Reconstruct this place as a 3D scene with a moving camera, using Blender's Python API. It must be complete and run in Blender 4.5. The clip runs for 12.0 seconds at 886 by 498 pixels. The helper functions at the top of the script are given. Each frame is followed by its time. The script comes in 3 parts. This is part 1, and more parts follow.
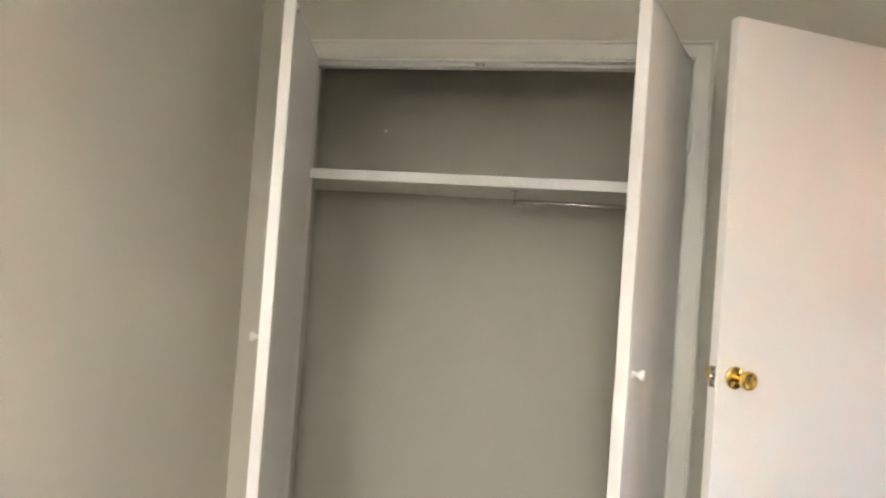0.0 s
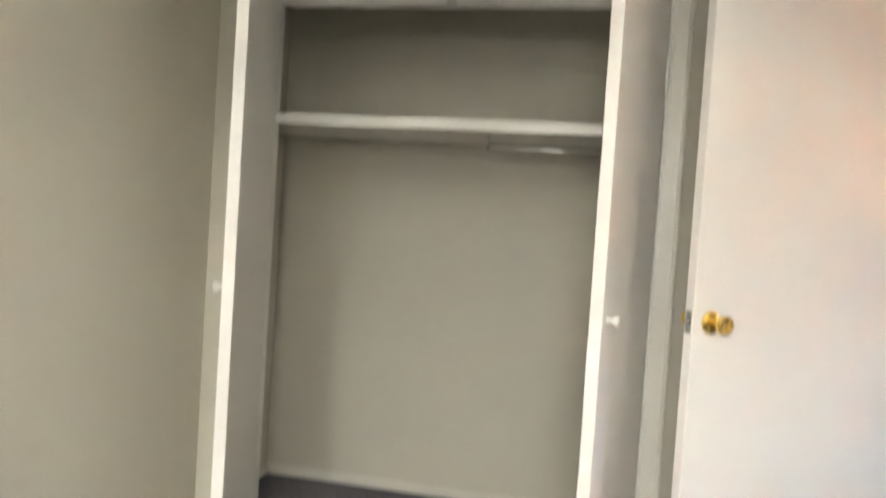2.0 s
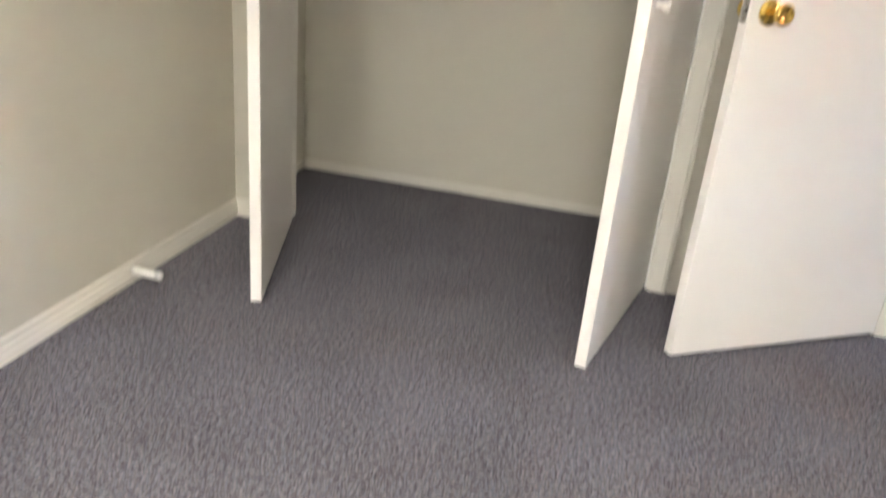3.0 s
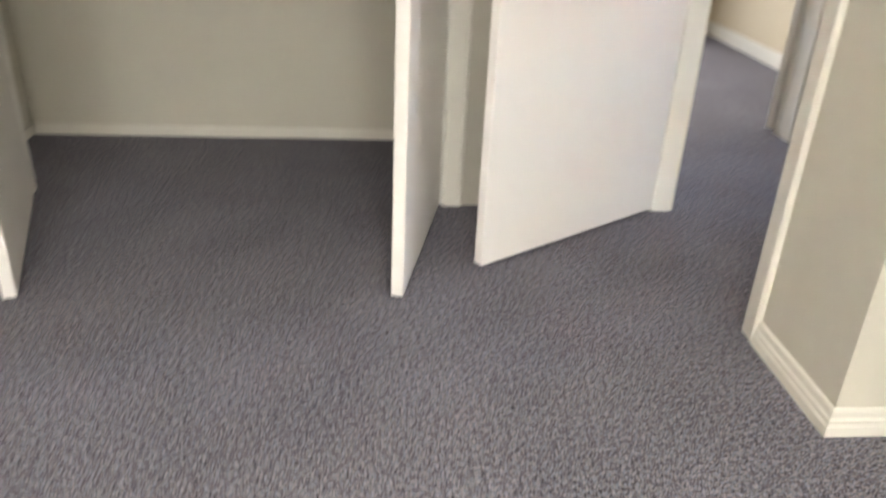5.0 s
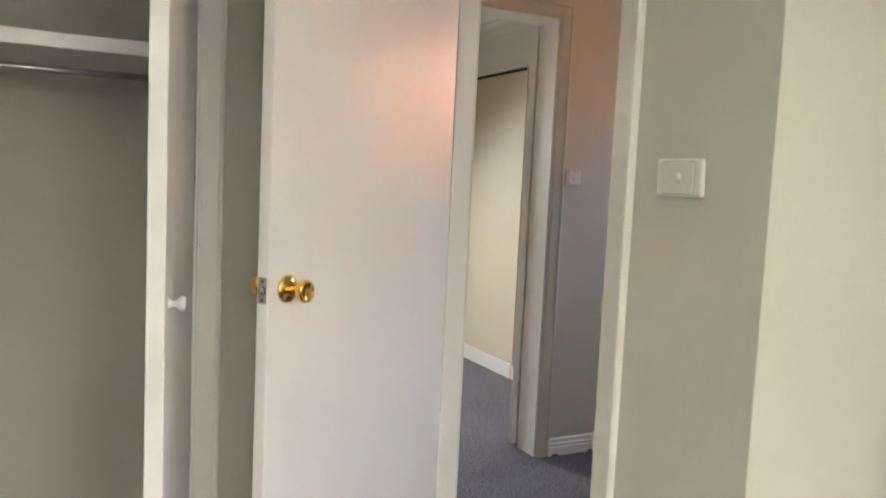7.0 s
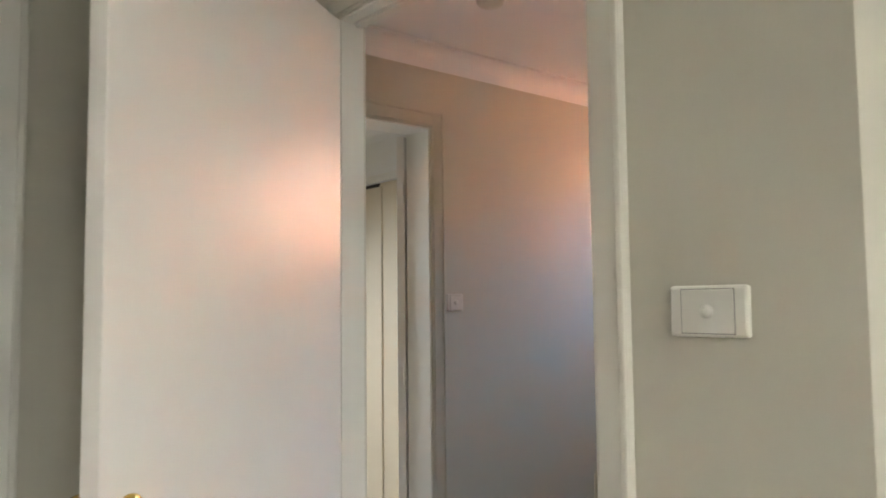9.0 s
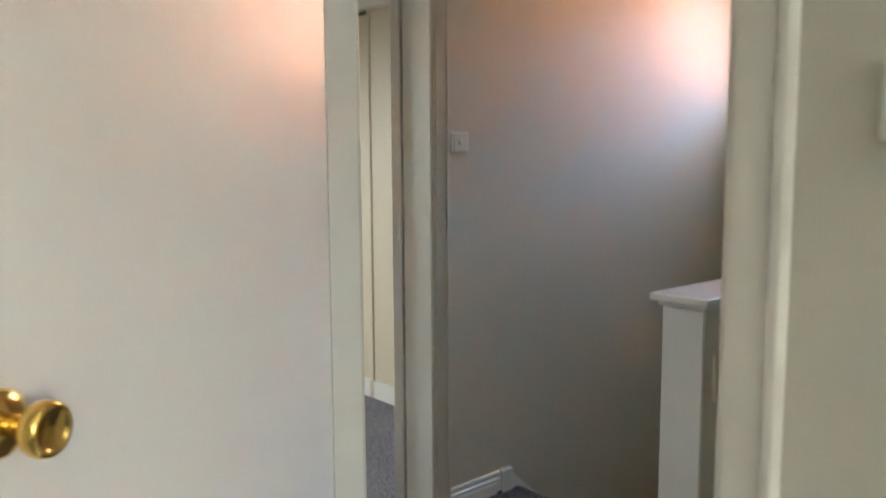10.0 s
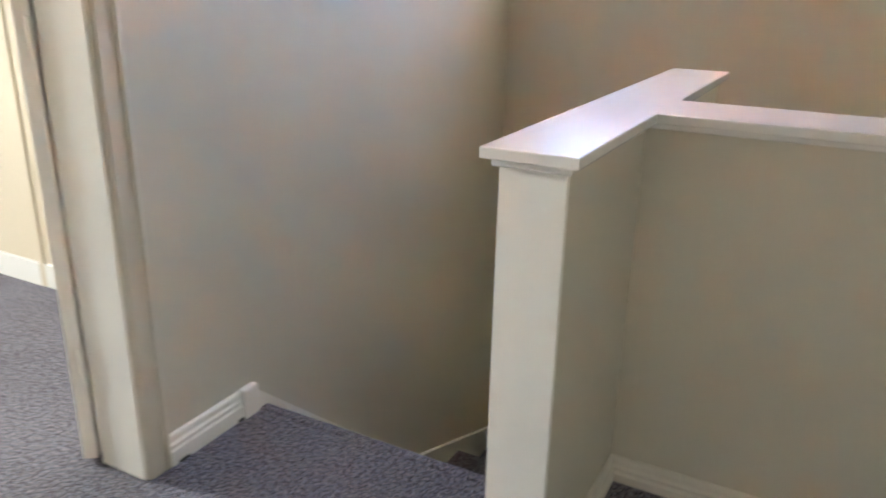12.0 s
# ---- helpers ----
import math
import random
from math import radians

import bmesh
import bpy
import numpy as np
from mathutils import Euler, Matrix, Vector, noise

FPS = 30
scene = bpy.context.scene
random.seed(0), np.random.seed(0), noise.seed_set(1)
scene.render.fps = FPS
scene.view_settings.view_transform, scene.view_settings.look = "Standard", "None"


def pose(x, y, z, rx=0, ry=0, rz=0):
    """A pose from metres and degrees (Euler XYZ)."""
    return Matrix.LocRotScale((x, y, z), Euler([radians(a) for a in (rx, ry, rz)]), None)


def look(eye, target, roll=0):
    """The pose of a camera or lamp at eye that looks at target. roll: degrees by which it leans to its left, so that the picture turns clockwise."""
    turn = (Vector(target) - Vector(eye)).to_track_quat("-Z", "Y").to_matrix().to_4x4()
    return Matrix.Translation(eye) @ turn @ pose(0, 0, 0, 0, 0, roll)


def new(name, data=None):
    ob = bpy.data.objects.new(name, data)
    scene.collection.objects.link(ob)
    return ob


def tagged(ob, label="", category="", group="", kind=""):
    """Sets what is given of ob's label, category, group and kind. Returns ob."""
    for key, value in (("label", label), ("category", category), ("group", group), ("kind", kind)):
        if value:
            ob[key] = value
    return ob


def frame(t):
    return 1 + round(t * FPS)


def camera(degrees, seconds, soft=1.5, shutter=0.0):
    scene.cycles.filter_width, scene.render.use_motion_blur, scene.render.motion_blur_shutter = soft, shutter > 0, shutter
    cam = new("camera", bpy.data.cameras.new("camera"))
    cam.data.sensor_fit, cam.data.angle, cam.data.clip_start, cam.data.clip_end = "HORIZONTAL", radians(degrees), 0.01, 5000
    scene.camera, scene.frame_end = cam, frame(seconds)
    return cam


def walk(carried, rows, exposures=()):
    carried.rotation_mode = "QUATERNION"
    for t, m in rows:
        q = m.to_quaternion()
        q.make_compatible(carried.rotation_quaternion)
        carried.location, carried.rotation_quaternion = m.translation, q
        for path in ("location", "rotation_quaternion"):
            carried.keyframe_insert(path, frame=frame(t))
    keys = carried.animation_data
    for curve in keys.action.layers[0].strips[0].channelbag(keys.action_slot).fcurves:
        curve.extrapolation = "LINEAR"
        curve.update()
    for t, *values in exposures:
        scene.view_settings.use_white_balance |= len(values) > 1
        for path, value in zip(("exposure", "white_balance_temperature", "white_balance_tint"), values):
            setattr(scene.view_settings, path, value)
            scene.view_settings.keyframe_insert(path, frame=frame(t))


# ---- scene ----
cam = camera(59.9, 12.0, soft=1.8, shutter=0.5)
PATH = [
    (0, (1.472, -2.773, 1.283), (1.002, -0.83, 1.326), 4.2),
    (0.5, (1.474, -2.771, 1.349), (1.097, -0.809, 1.445), 2.0),
    (1, (1.476, -2.759, 1.38), (1.088, -0.808, 1.584), 1.8),
    (1.5, (1.469, -2.75, 1.369), (1.078, -0.797, 1.557), 2.2),
    (2, (1.483, -2.691, 1.264), (1.072, -0.735, 1.188), 3.7),
    (2.5, (1.473, -2.675, 1.22), (1.073, -0.775, 0.741), 4.2),
    (2.8, (1.491, -2.661, 1.188), (1.078, -0.82, 0.524), 4.9),
    (3, (1.49, -2.666, 1.168), (1.079, -0.871, 0.389), 5.3),
    (3.2, (1.49, -2.646, 1.15), (1.081, -0.911, 0.243), 5.4),
    (4.8, (1.462, -2.535, 1.102), (1.506, -0.796, 0.116), 3.2),
    (5, (1.405, -2.536, 1.097), (1.587, -0.756, 0.202), 2.9),
    (5.5, (1.262, -2.497, 1.174), (1.753, -0.691, 0.47), 2.2),
    (6, (1.205, -2.45, 1.225), (1.88, -0.632, 0.735), 1.7),
    (6.5, (1.237, -2.358, 1.225), (2.109, -0.577, 0.958), 1.4),
    (6.7, (1.29, -2.301, 1.259), (2.164, -0.516, 1.037), 2.6),
    (8.3, (1.326, -1.807, 1.338), (2.403, -0.124, 1.409), -1.5),
    (8.5, (1.329, -1.766, 1.348), (2.472, -0.129, 1.463), -1.5),
    (9, (1.405, -1.659, 1.338), (2.676, -0.121, 1.478), -0.6),
    (9.5, (1.536, -1.454, 1.327), (2.797, 0.098, 1.379), -1.3),
    (10, (1.645, -1.258, 1.266), (2.944, 0.247, 1.045), -0.3),
    (10.5, (1.773, -0.996, 1.251), (3.22, 0.345, 0.925), 0.4),
    (11, (1.889, -0.856, 1.229), (3.476, 0.251, 0.724), 0.3),
    (11.5, (2.097, -0.73, 1.203), (3.682, 0.32, 0.582), -2.7),
    (12, (2.29, -0.6, 1.178), (3.953, 0.286, 0.508), 1.1),
]
EXPOSURES = [
    (0.0, 6.9, 6550, 12), (1.0, 6.96, 6530, 10), (1.5, 6.96, 6430, 8), (3.0, 6.95, 6550, 12), (5.5, 6.82, 6500, 11), (6.5, 6.58, 6400, 9),
    (8.5, 6.4, 6400, 9), (9.0, 6.4, 6300, 7), (9.5, 6.32, 6050, 4), (10.0, 6.28, 6200, 3),
    (10.5, 6.28, 6200, 3), (11.0, 6.82, 6480, 8), (11.5, 7.15, 6550, 9), (12.0, 7.38, 6400, 7)]
walk(cam, [(t, look(eye, target, roll)) for t, eye, target, roll in PATH], EXPOSURES)

# ---- light ----
world = bpy.data.worlds.new("world")
scene.world = world
world.use_nodes = True
wn = world.node_tree.nodes
sky = wn.new("ShaderNodeTexSky")
sky.sky_type = "NISHITA"
sky.sun_disc = False
sky.air_density, sky.dust_density, sky.ozone_density = 0.35, 5.0, 0.05
sky.sun_elevation = radians(35)
sky.sun_rotation = radians(270)
wn["Background"].inputs["Strength"].default_value = 0.15
world.node_tree.links.new(sky.outputs["Color"], wn["Background"].inputs["Color"])

sun_data = bpy.data.lights.new("sun", "SUN")
sun_data.energy, sun_data.angle, sun_data.color = 2.0, radians(0.5), (1.0, 0.94, 0.85)
sun = new("sun", sun_data)
sun.matrix_world = look((0, 0, 0), (0.82, 0.0, -0.57))


# a rectangular lamp, for window openings and added fills alike
def area_light(name, at, target, width, height, power, tint, spread):
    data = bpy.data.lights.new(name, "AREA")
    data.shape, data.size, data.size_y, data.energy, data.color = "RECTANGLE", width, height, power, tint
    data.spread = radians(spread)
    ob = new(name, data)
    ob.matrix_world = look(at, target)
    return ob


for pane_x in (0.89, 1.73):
    area_light("bedroom_window_light", (pane_x, -4.31, 1.45), (pane_x, -1.0, -1.3), 0.34, 1.15, 0.215, (1.0, 0.985, 0.95), 96)
    # added fill aimed steeply up, brightens the ceiling and upper walls
    area_light("bedroom_ceiling_fill_light", (pane_x, -4.3, 1.45), (pane_x + 0.2, -3.4, 3.0), 0.34, 1.15, 0.78, (1.0, 0.985, 0.94), 92)
# added fill from the unseen east side, lifts the west wall
area_light("bedroom_side_fill_light", (4.21, -3.2, 1.5), (0.0, -2.3, 1.0), 1.6, 1.1, 0.17, (1.0, 0.97, 0.9), 165)
# added fill in an unseen opening, for the second room's floor and wardrobe
area_light("second_room_fill_light", (2.75, 3.61, 1.5), (2.95, 1.5, 0.0), 0.6, 0.85, 0.65, (0.97, 0.985, 1.0), 115)
# weak warm fill added to the real sky, brightens hall floor and wall
area_light("stair_window_fill_light", (5.45, 0.303, 2.1), (3.2, 0.3, 0.0), 0.58, 0.24, 0.03, (1.0, 0.94, 0.88), 125)
portal = area_light("stair_window_portal", (5.6, 0.303, 1.9), (0.0, 0.303, 1.9), 0.617, 0.69, 1.0, (1, 1, 1), 180)
portal.data.cycles.is_portal = True


# ---- materials ----
def material(name, colour, rough, grain=0.0, grain_size=400.0, bump=0.0, stain=0.0, metal=0.0, coat=0.0, spread=None, wave=0.0, gloss=0.5):
    """A surface with fine grain, broad stains and fine relief, all in metres of the object."""
    m = bpy.data.materials.new(name)
    m.use_nodes = True
    n, l = m.node_tree.nodes, m.node_tree.links
    b = n["Principled BSDF"]
    b.inputs["Roughness"].default_value = rough
    b.inputs["Metallic"].default_value = metal
    b.inputs["Specular IOR Level"].default_value = gloss
    b.inputs["Coat Weight"].default_value = coat
    b.inputs["Coat Roughness"].default_value = 0.25
    geo = n.new("ShaderNodeNewGeometry")
    fine = n.new("ShaderNodeTexNoise")
    fine.inputs["Scale"].default_value, fine.inputs["Detail"].default_value = grain_size, 3.0
    broad = n.new("ShaderNodeTexNoise")
    broad.inputs["Scale"].default_value, broad.inputs["Detail"].default_value = 2.3, 5.0
    l.new(geo.outputs["Position"], fine.inputs["Vector"])
    l.new(geo.outputs["Position"], broad.inputs["Vector"])
    light = [min(1.0, c * (1 + grain)) for c in colour]
    dark = [c * (1 - grain) for c in colour]
    mix = n.new("ShaderNodeMix")
    mix.data_type = "RGBA"
    mix.inputs["A"].default_value, mix.inputs["B"].default_value = (*dark, 1), (*light, 1)
    l.new(fine.outputs["Fac"], mix.inputs["Factor"])
    worn = n.new("ShaderNodeMix")
    worn.data_type = "RGBA"
    worn.blend_type = "MULTIPLY"
    l.new(mix.outputs["Result"], worn.inputs["A"])
    ramp = n.new("ShaderNodeMapRange")
    ramp.inputs["From Min"].default_value, ramp.inputs["From Max"].default_value = 0.35, 0.7
    ramp.inputs["To Min"].default_value, ramp.inputs["To Max"].default_value = 0.0, stain
    l.new(broad.outputs["Fac"], ramp.inputs["Value"])
    l.new(ramp.outputs["Result"], worn.inputs["Factor"])
    worn.inputs["B"].default_value = (0.62, 0.58, 0.5, 1)
    l.new(worn.outputs["Result"], b.inputs["Base Color"])
    if spread:
        r = n.new("ShaderNodeMapRange")
        r.inputs["From Min"].default_value, r.inputs["From Max"].default_value = 0.3, 0.7
        r.inputs["To Min"].default_value, r.inputs["To Max"].default_value = rough - spread, rough + spread
        l.new(broad.outputs["Fac"], r.inputs["Value"])
        l.new(r.outputs["Result"], b.inputs["Roughness"])
    if bump:
        k = n.new("ShaderNodeBump")
        k.inputs["Strength"].default_value, k.inputs["Distance"].default_value = bump, 0.001
        l.new(fine.outputs["Fac"], k.inputs["Height"])
        if wave:
            swell = n.new("ShaderNodeTexNoise")
            swell.inputs["Scale"].default_value, swell.inputs["Detail"].default_value = 5.5, 2.0
            l.new(geo.outputs["Position"], swell.inputs["Vector"])
            g = n.new("ShaderNodeBump")
            g.inputs["Strength"].default_value, g.inputs["Distance"].default_value = 1.0, wave
            l.new(swell.outputs["Fac"], g.inputs["Height"])
            l.new(g.outputs["Normal"], k.inputs["Normal"])
        l.new(k.outputs["Normal"], b.inputs["Normal"])
    return m


def carpet(name, deep, tip, cool):
    """Twist pile: dark roots between paler tufts, with warm and cool flecks and faint trodden patches."""
    m = bpy.data.materials.new(name)
    m.use_nodes = True
    n, l = m.node_tree.nodes, m.node_tree.links
    b = n["Principled BSDF"]
    b.inputs["Roughness"].default_value = 1.0
    b.inputs["Specular IOR Level"].default_value = 0.1
    b.inputs["Sheen Weight"].default_value = 0.03
    geo = n.new("ShaderNodeNewGeometry")

    def noise(scale, detail):
        t = n.new("ShaderNodeTexNoise")
        t.inputs["Scale"].default_value, t.inputs["Detail"].default_value = scale, detail
        l.new(geo.outputs["Position"], t.inputs["Vector"])
        return t.outputs["Fac"]

    def spread(value, low, high):
        r = n.new("ShaderNodeMapRange")
        r.inputs["From Min"].default_value, r.inputs["From Max"].default_value = low, high
        l.new(value, r.inputs["Value"])
        return r.outputs["Result"]

    def mixed(factor, a, c):
        x = n.new("ShaderNodeMix")
        x.data_type = "RGBA"
        for socket, value in (("A", a), ("B", c)):
            if isinstance(value, tuple):
                x.inputs[socket].default_value = (*value, 1)
            else:
                l.new(value, x.inputs[socket])
        l.new(factor, x.inputs["Factor"])
        return x.outputs["Result"]

    total = None
    for scale, detail, weight in ((200.0, 1.0, 0.56), (85.0, 2.0, 0.37), (3.5, 4.0, 0.07)):
        k = n.new("ShaderNodeMath")
        k.operation = "MULTIPLY_ADD"
        k.inputs[1].default_value = weight
        l.new(noise(scale, detail), k.inputs[0])
        if total:
            l.new(total, k.inputs[2])
        else:
            k.inputs[2].default_value = 0.0
        total = k.outputs[0]
    fleck = mixed(spread(noise(120.0, 1.0), 0.42, 0.58), tip, cool)
    l.new(mixed(spread(total, 0.40, 0.61), deep, fleck), b.inputs["Base Color"])
    k = n.new("ShaderNodeBump")
    k.inputs["Strength"].default_value, k.inputs["Distance"].default_value = 0.9, 0.007
    l.new(total, k.inputs["Height"])
    l.new(k.outputs["Normal"], b.inputs["Normal"])
    return m


WALL = material("beige_wall_paint", (0.59, 0.555, 0.462), 0.53, 0.015, 350, 0.12, 0.05, spread=0.03, wave=0.002, gloss=0.24)
CEIL = material("white_ceiling_paint", (0.84, 0.83, 0.81), 0.75, 0.015, 300, 0.15, 0.04)
ARCH = material("off_white_architrave_paint", (0.70, 0.665, 0.58), 0.35, 0.012, 150, 0.05, 0.05)
TRIM = material("white_gloss_enamel", (0.81, 0.79, 0.73), 0.33, 0.01, 120, 0.04, 0.03)
DOOR = material("white_satin_door_paint", (0.82, 0.785, 0.73), 0.33, 0.012, 260, 0.06, 0.05, wave=0.004, gloss=0.38)
CREAM = material("cream_wardrobe_paint", (0.66, 0.575, 0.43), 0.62, 0.01, 300, 0.08, 0.04)
CARPET = carpet("grey_twist_carpet", (0.032, 0.029, 0.032), (0.31, 0.275, 0.285), (0.235, 0.24, 0.29))
CAP = material("white_gloss_capping_enamel", (0.76, 0.745, 0.70), 0.21, 0.01, 120, 0.03, 0.04, spread=0.03)
BRASS = material("polished_brass", (0.83, 0.58, 0.16), 0.16, 0.05, 200, 0.0, 0.15, metal=1.0)
STEEL = material("chromed_steel", (0.62, 0.60, 0.57), 0.2, 0.04, 300, 0.0, 0.1, metal=1.0)
IRON = material("dark_steel", (0.22, 0.2, 0.18), 0.4, 0.1, 300, 0.0, 0.1, metal=0.9)
PLASTIC = material("ivory_switch_plastic", (0.74, 0.71, 0.63), 0.3, 0.01, 300, 0.0, 0.03)
SEAM = material("switch_seam_grey", (0.27, 0.25, 0.21), 0.5, 0.02, 300)
RUBBER = material("white_rubber", (0.72, 0.71, 0.68), 0.6, 0.02, 300, 0.05, 0.1)
# near-black colour that stands for the shade inside holes and gaps
DARK = material("dark_shadow_gap", (0.03, 0.028, 0.025), 0.8, 0.1, 300)
TIMBER = material("varnished_window_timber", (0.78, 0.70, 0.53), 0.4, 0.15, 60, 0.1, 0.1)
BRONZE = material("bronze_catch", (0.12, 0.08, 0.05), 0.4, 0.1, 300, metal=0.8)
TILE = material("orange_brick", (0.35, 0.135, 0.07), 0.7, 0.2, 14, 0.2, 0.3)
SOFFIT = material("red_stained_timber", (0.06, 0.019, 0.017), 0.7, 0.15, 30, 0.1, 0.2)
GRASS = material("dry_lawn", (0.10, 0.11, 0.05), 0.95, 0.4, 20, 0.3, 0.3)

WORN = material("worn_pale_brass", (0.60, 0.52, 0.38), 0.4, 0.2, 200, 0.0, 0.2, metal=0.5)

GLASS = bpy.data.materials.new("window_glass")
GLASS.use_nodes = True
GLASS.node_tree.nodes["Principled BSDF"].inputs["Transmission Weight"].default_value = 1.0
GLASS.node_tree.nodes["Principled BSDF"].inputs["Roughness"].default_value = 0.0
GLASS.node_tree.nodes["Principled BSDF"].inputs["IOR"].default_value = 1.01


# ---- building helpers ----
def add_box(bm, x0, y0, z0, x1, y1, z1, bevel=0.0, m=None):
    made = bmesh.ops.create_cube(bm, size=1.0)["verts"]
    bmesh.ops.scale(bm, verts=made, vec=(x1 - x0, y1 - y0, z1 - z0))
    bmesh.ops.translate(bm, verts=made, vec=((x0 + x1) / 2, (y0 + y1) / 2, (z0 + z1) / 2))
    if bevel:
        edges = list({e for v in made for e in v.link_edges})
        out = bmesh.ops.bevel(bm, geom=edges, offset=bevel, segments=2, affect="EDGES", profile=0.5)
        made = list({v for f in out["faces"] for v in f.verts} | {v for v in made if v.is_valid})
    if m is not None:
        bmesh.ops.transform(bm, matrix=m, verts=[v for v in made if v.is_valid])
    return made


def box(x0, y0, z0, x1, y1, z1, bevel=0.0):
    bm = bmesh.new()
    add_box(bm, x0, y0, z0, x1, y1, z1, bevel)
    return bm


def boxes(rows, bevel=0.0):
    bm = bmesh.new()
    for r in rows:
        add_box(bm, *r, bevel)
    return bm


def sweep(profile, a, b, out, mitre_a=0.0, mitre_b=0.0):
    """A moulding: profile points (o, z), o along the level direction out, from a to b on the level; mitre: how far an end runs on per metre of o."""
    a, b, out = Vector(a), Vector(b), Vector(out).normalized()
    way = (b - a).normalized()
    bm = bmesh.new()
    ends = []
    for p, mitre in ((a, -mitre_a), (b, mitre_b)):
        ends.append([bm.verts.new(p + out * o + way * (mitre * o) + Vector((0, 0, z))) for o, z in profile])
    n = len(profile)
    for i in range(n):
        bm.faces.new((ends[0][i], ends[0][(i + 1) % n], ends[1][(i + 1) % n], ends[1][i]))
    bm.faces.new(ends[0])
    bm.faces.new(ends[1])
    bmesh.ops.recalc_face_normals(bm, faces=bm.faces)
    return bm


def lathe(profile, segments=28):
    """A turned body about z: profile points (radius, z)."""
    bm = bmesh.new()
    rings = []
    for r, z in profile:
        if r < 1e-6:
            rings.append([bm.verts.new((0, 0, z))])
        else:
            rings.append([bm.verts.new((r * math.cos(2 * math.pi * i / segments), r * math.sin(2 * math.pi * i / segments), z)) for i in range(segments)])
    for lo, hi in zip(rings, rings[1:]):
        for i in range(segments):
            j = (i + 1) % segments
            a = [lo[i % len(lo)], lo[j % len(lo)], hi[j % len(hi)], hi[i % len(hi)]]
            a = list(dict.fromkeys(a))
            if len(a) > 2:
                bm.faces.new(a)
    bmesh.ops.recalc_face_normals(bm, faces=bm.faces)
    return bm


def shaped(name, bm, mat, smooth=False):
    me = bpy.data.meshes.new(name)
    bm.to_mesh(me)
    bm.free()
    me.materials.append(mat)
    if smooth:
        for p in me.polygons:
            p.use_smooth = True
    return me


def part(name, bm, mat, parent, label="", m=None, smooth=False):
    ob = new(name, shaped(name, bm, mat, smooth))
    ob.parent = parent
    if m is not None:
        ob.matrix_local = m
    if label:
        ob["label"] = label
    return ob


def solid(name, bm, mat, label, category, kind="structure", smooth=False):
    return tagged(new(name, shaped(name, bm, mat, smooth)), label, category, "", kind)


def thing(name, m, label, category, group=""):
    ob = tagged(new(name), label, category, group)
    ob.matrix_world = m
    return ob


# ---- plan ----
CEILING = 2.385
HEAD = 2.05
X_DOOR, X_HALL = 2.418, 2.484
Y_NIB, Y_NIB_HALL = -1.258, -1.158
Y_HALL = 0.776
X_FAR = 5.42
DOOR_NEAR, DOOR_FAR = -0.828, -0.040
LOW = -2.7

# ---- floors ----
solid("floor", boxes([(-0.12, -4.4, -0.12, 4.3, Y_NIB, 0.0), (-0.12, Y_NIB, -0.12, X_HALL, 0.84, 0.0)]), CARPET, "grey-purple twist pile carpet, flecked", "carpet")
solid("floor_hall", boxes([(X_HALL, Y_NIB, -0.22, 3.93, -0.12, 0.0), (X_HALL, -0.12, -0.22, 3.74, 0.95, 0.0), (1.7, 0.95, -0.22, 4.2, 3.6, 0.0)]), CARPET, "grey-purple twist pile carpet of the landing", "carpet")

# ---- walls ----
solid("wall_west", boxes([(-0.12, -4.4, 0, 0.0, 0.05, 2.5), (-0.14, 0.05, 0, -0.03, 0.84, 2.5)]), WALL, "beige painted plaster wall", "wall")
solid("wall_north", boxes([(0.0, 0.0, 0, 0.189, 0.09, 2.5), (1.666, 0.0, 0, X_DOOR, 0.09, 2.5), (0.189, 0.0, HEAD + 0.02, 1.666, 0.09, 2.5)]), WALL, "beige painted wall round the built-in closet", "wall")
solid("wall_closet", boxes([(-0.14, 0.72, 0, 1.85, 0.84, 2.5), (1.75, 0.09, 0, 1.85, 0.72, 2.5)]), WALL, "beige painted closet back and side", "wall")
solid("wall_door", boxes([(X_DOOR, DOOR_FAR + 0.02, 0, X_HALL, Y_HALL, 2.5), (X_DOOR, Y_NIB, 0, X_HALL, DOOR_NEAR - 0.02, 2.5), (X_DOOR, DOOR_NEAR - 0.02, HEAD + 0.02, X_HALL, DOOR_FAR + 0.02, 2.5)]), WALL, "beige painted wall with the bedroom doorway", "wall")
solid("wall_nib", box(X_HALL, Y_NIB, LOW, X_FAR, Y_NIB_HALL, 2.5), WALL, "beige painted wall between bedroom and stairs", "wall")
solid("wall_south", boxes([(-0.12, -4.5, 0, 0.7, -4.3, 2.5), (1.08, -4.5, 0, 1.54, -4.3, 2.5), (1.92, -4.5, 0, 4.3, -4.3, 2.5), (0.7, -4.5, 0, 1.08, -4.3, 0.85), (0.7, -4.5, 2.05, 1.08, -4.3, 2.5), (1.54, -4.5, 0, 1.92, -4.3, 0.85), (1.54, -4.5, 2.05, 1.92, -4.3, 2.5)]), WALL, "beige painted wall with a window opening", "wall")
solid("wall_east", boxes([(4.2, -4.3, 0, 4.3, -4.05, 2.5), (4.2, -2.35, 0, 4.3, Y_NIB, 2.5), (4.2, -4.05, 0, 4.3, -2.35, 0.9), (4.2, -4.05, 2.1, 4.3, -2.35, 2.5)]), WALL, "beige painted plaster wall", "wall")
D2A, D2B = 2.535, 3.345
